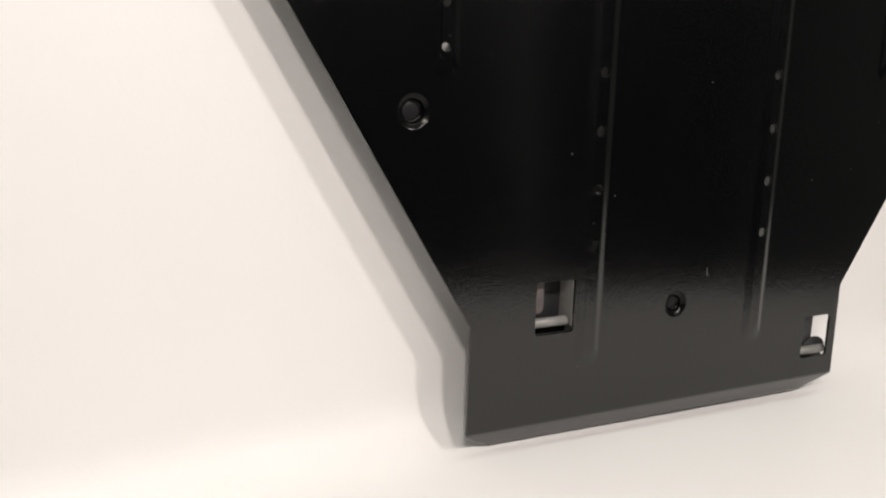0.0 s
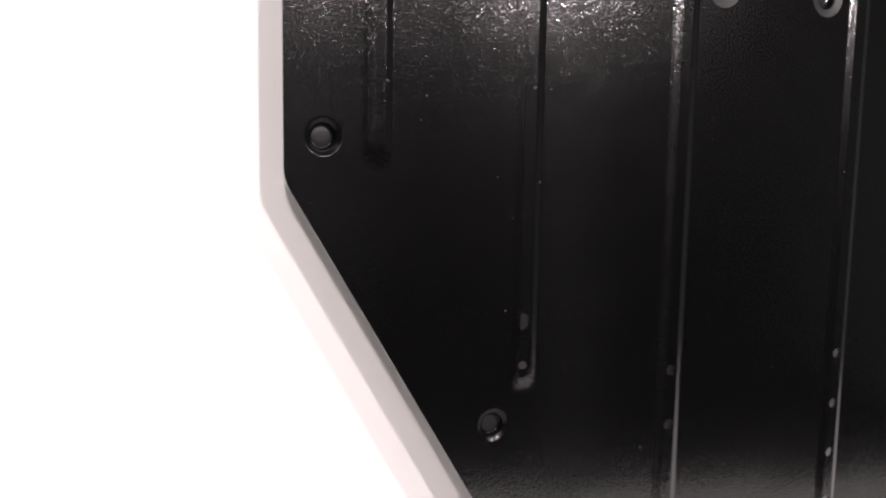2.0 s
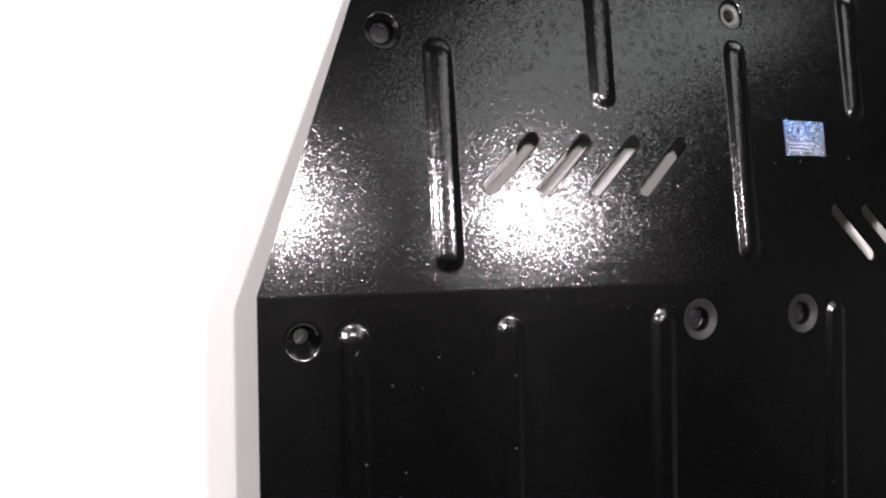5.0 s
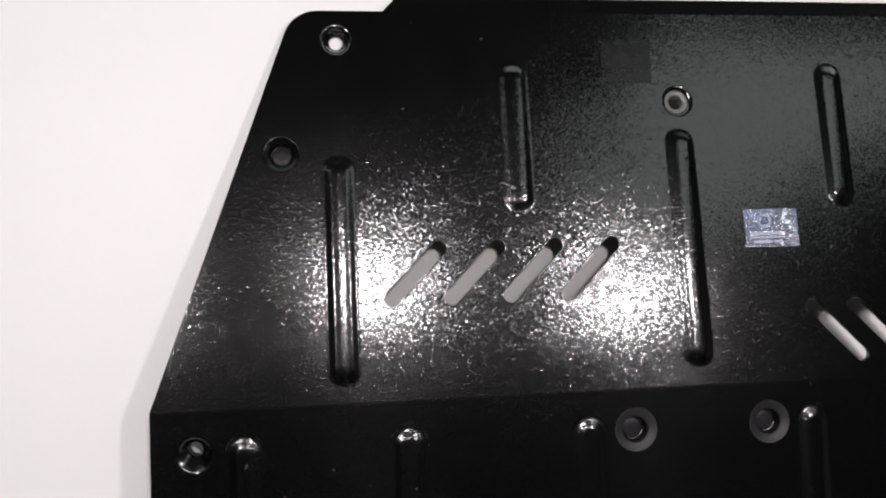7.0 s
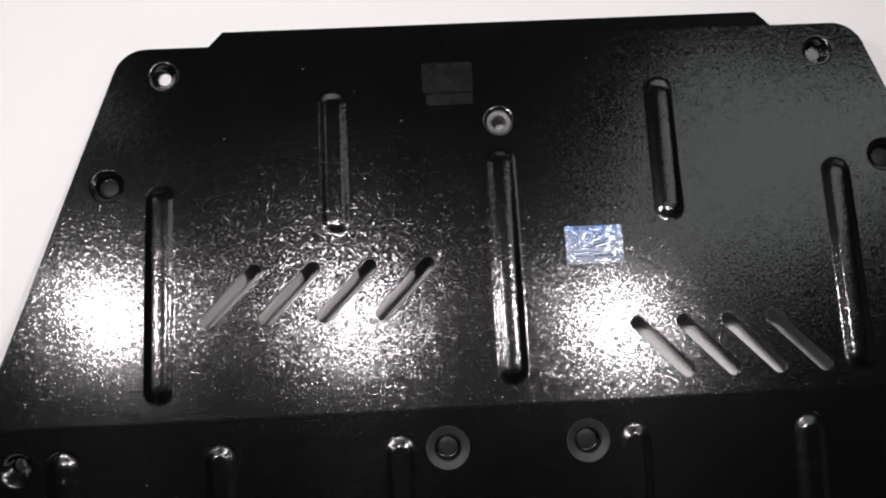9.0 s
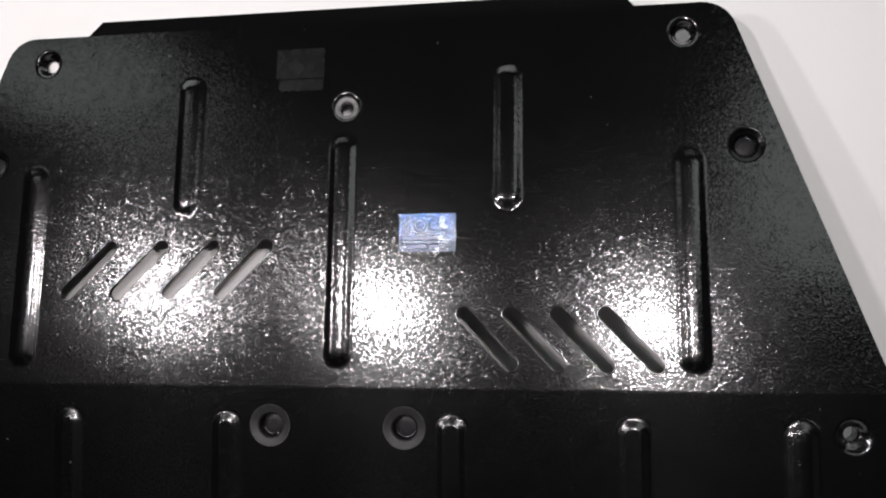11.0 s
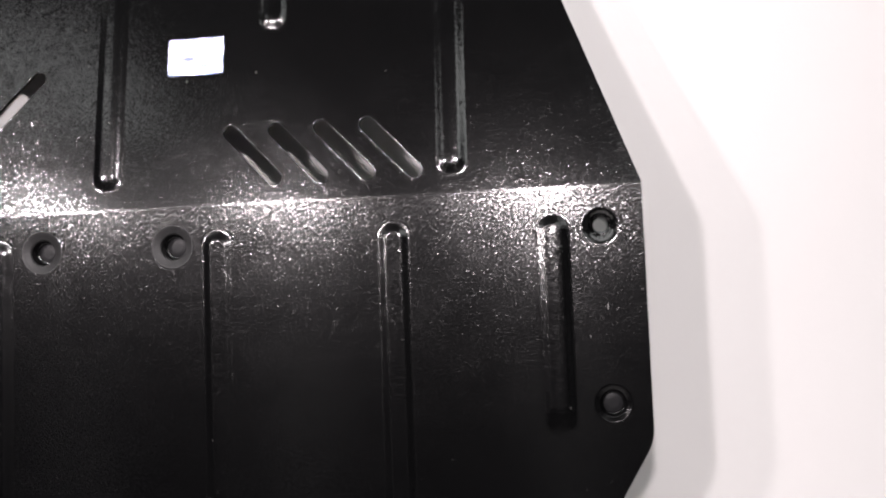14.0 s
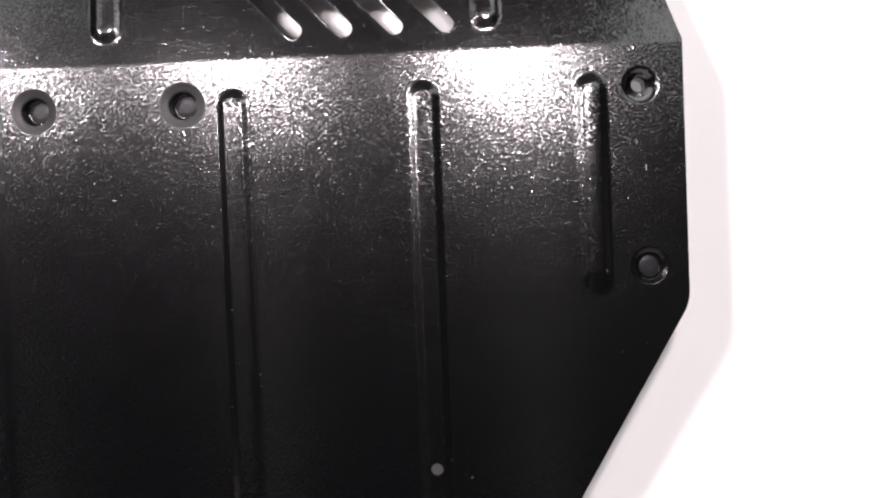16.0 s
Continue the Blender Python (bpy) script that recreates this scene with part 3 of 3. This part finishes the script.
# hologram sticker and clear tape
sticker = tab("hologram_sticker", (0.0620, 0.1070), 0.0402, 0.0272, M_UP, FOIL, 0.0004, "silvery blue hologram sticker")
for x, y, w, h in ((0.0578, 0.1030, 0.0250, 0.0015), (0.0578, 0.1004, 0.0250, 0.0008), (0.0545, 0.0972, 0.0130, 0.0015), (0.0665, 0.0972, 0.0060, 0.0015)):
    tab("printed_bar", (x, y), w, h, M_UP, FOILPRINT, 0.0006, "", sticker, 0.0003)
bm = bmesh.new()
loft(bm, [(circle((0.0570, 0.1122), q, 32), z) for q, z in ((0.0049, 0.0004), (0.0049, 0.0006), (0.0037, 0.0006), (0.0037, 0.0004))])
bmesh.ops.transform(bm, matrix=M_UP, verts=bm.verts)
part("printed_ring", bm, FOILPRINT, sticker)
# small bright squares put in for the sparkles of the foil
for x, y, w in ((0.0728, 0.1170, 0.0030), (0.0716, 0.1136, 0.0026), (0.0748, 0.1110, 0.0034), (0.0700, 0.1030, 0.0030), (0.0758, 0.1010, 0.0020), (0.0690, 0.0958, 0.0024)):
    tab("sparkle_fleck", (x, y), w, w * 0.7, M_UP, GLINT, 0.0006, "", sticker, 0.0004)
tab("tape_patch", (-0.0345, 0.2345), 0.0365, 0.0225, M_UP, TAPE, 0.0003, "dull clear tape patch")
tab("tape_patch", (-0.0335, 0.2180), 0.0335, 0.0085, M_UP, TAPE, 0.00035, "dull clear tape patch")

# a few pale scratches
for c, w, h in (((0.0280, -0.4500), 0.0005, 0.0058), ((0.0292, -0.4535), 0.0004, 0.0026), ((0.3356, -0.0772), 0.0007, 0.0036), ((0.3240, -0.0958), 0.0008, 0.0010)):
    tab("scratch", c, w, h, M_LOW, SCRATCH, 0.00016, "pale scratch", None, 0.0002)

# what shows behind the two square windows: a rolled bar, a bent-in side, and a bracket


def rod(name, x0, x1, y, z, r, mat, label=""):
    """A short round bar along x with rounded ends."""
    bm = bmesh.new()
    rings = []
    for x, k in ((x0, 0.0), (x0 + 0.0002, 0.6), (x0 + 0.001, 1.0), (x1 - 0.001, 1.0), (x1 - 0.0002, 0.6), (x1, 0.0)):
        rings.append([bm.verts.new((x, y + max(r * k, 1e-5) * math.cos(a), z + max(r * k, 1e-5) * math.sin(a))) for a in (2 * math.pi * i / 20 for i in range(20))])
    for a, b in zip(rings, rings[1:]):
        for i in range(20):
            bm.faces.new((a[i], a[(i + 1) % 20], b[(i + 1) % 20], b[i]))
    return part(name, bm, mat, plate, label, True)


def prism(name, pts, z0, z1, mat, label=""):
    """A flat plate with the outline pts, from z0 to z1."""
    bm = bmesh.new()
    rings = [[bm.verts.new((x, y, z)) for x, y in pts] for z in (z0, z1)]
    n = len(pts)
    for i in range(n):
        bm.faces.new((rings[0][i], rings[0][(i + 1) % n], rings[1][(i + 1) % n], rings[1][i]))
    for q in rings:
        bm.faces.new(q)
    return part(name, bm, mat, plate, label)


(x0, x1, y0, y1), (u0, u1, w0, w1) = WINDOWS
rod("rolled_bar", x0 - 0.001, x1 - 0.0015, y0 + 0.0072, -0.0072, 0.0036, LITSTEEL, "rolled bar, coloured pale grey for the light on it")
prism("window_side", [(x1 - 0.0004, y0 + 0.004), (x1 + 0.0008, y0 + 0.004), (x1 + 0.0008, y1 + 0.002), (x1 - 0.0004, y1 + 0.002)], -0.020, -0.0024, LITSTEEL, "bent-in side of the opening, coloured grey as if lit")
prism("bracket", rounded([(x0 - 0.002, y0 + 0.0135, 0.004), (x0 + 0.0120, y0 + 0.0135, 0.004), (x0 + 0.0120, y1 + 0.010, 0.001), (x0 - 0.002, y1 + 0.010, 0.001)], 4), -0.0120, -0.0098, MAUVE, "dull mauve-grey bracket end")
# added plate that keeps the lit backdrop out of the opening
prism("darkening_plate", rounded([(x0 - 0.006, y0 - 0.006, 0.002), (x1 + 0.006, y0 - 0.006, 0.002), (x1 + 0.006, y1 + 0.010, 0.002), (x0 - 0.006, y1 + 0.010, 0.002)], 3), -0.0225, -0.0205, DARKSTEEL, "dark plate added behind the opening to darken it")
rod("rolled_bar", u0 - 0.001, u1 + 0.003, w0 + 0.0040, -0.0070, 0.0038, LITSTEEL, "rolled bar, coloured pale grey for the light on it")
xm = u0 + (u1 - u0) * 0.76
prism("half_disc", [(xm + 0.0130 * math.cos(a), w0 + 0.0045 + 0.0105 * math.sin(a)) for a in (math.pi * i / 16 for i in range(17))], -0.0085, -0.0075, DARKSTEEL, "dark half-round stop")
xm = u0 + (u1 - u0) * 0.50
prism("bracket", rounded([(xm - 0.0052, w0 - 0.006, 0.001), (xm + 0.0052, w0 - 0.006, 0.001), (xm + 0.0052, w1 + 0.012, 0.001), (xm - 0.0052, w1 + 0.012, 0.001)], 3), -0.0110, -0.0090, DARKSTEEL)
prism("lower_lip", rounded([(u0 - 0.002, w0 - 0.008, 0.001), (u1 + 0.008, w0 - 0.008, 0.001), (u1 + 0.008, w0 + 0.0045, 0.001), (u0 - 0.002, w0 + 0.0045, 0.001)], 3), -0.0138, -0.0118, DARKSTEEL, "dark lip under the rolled bar")
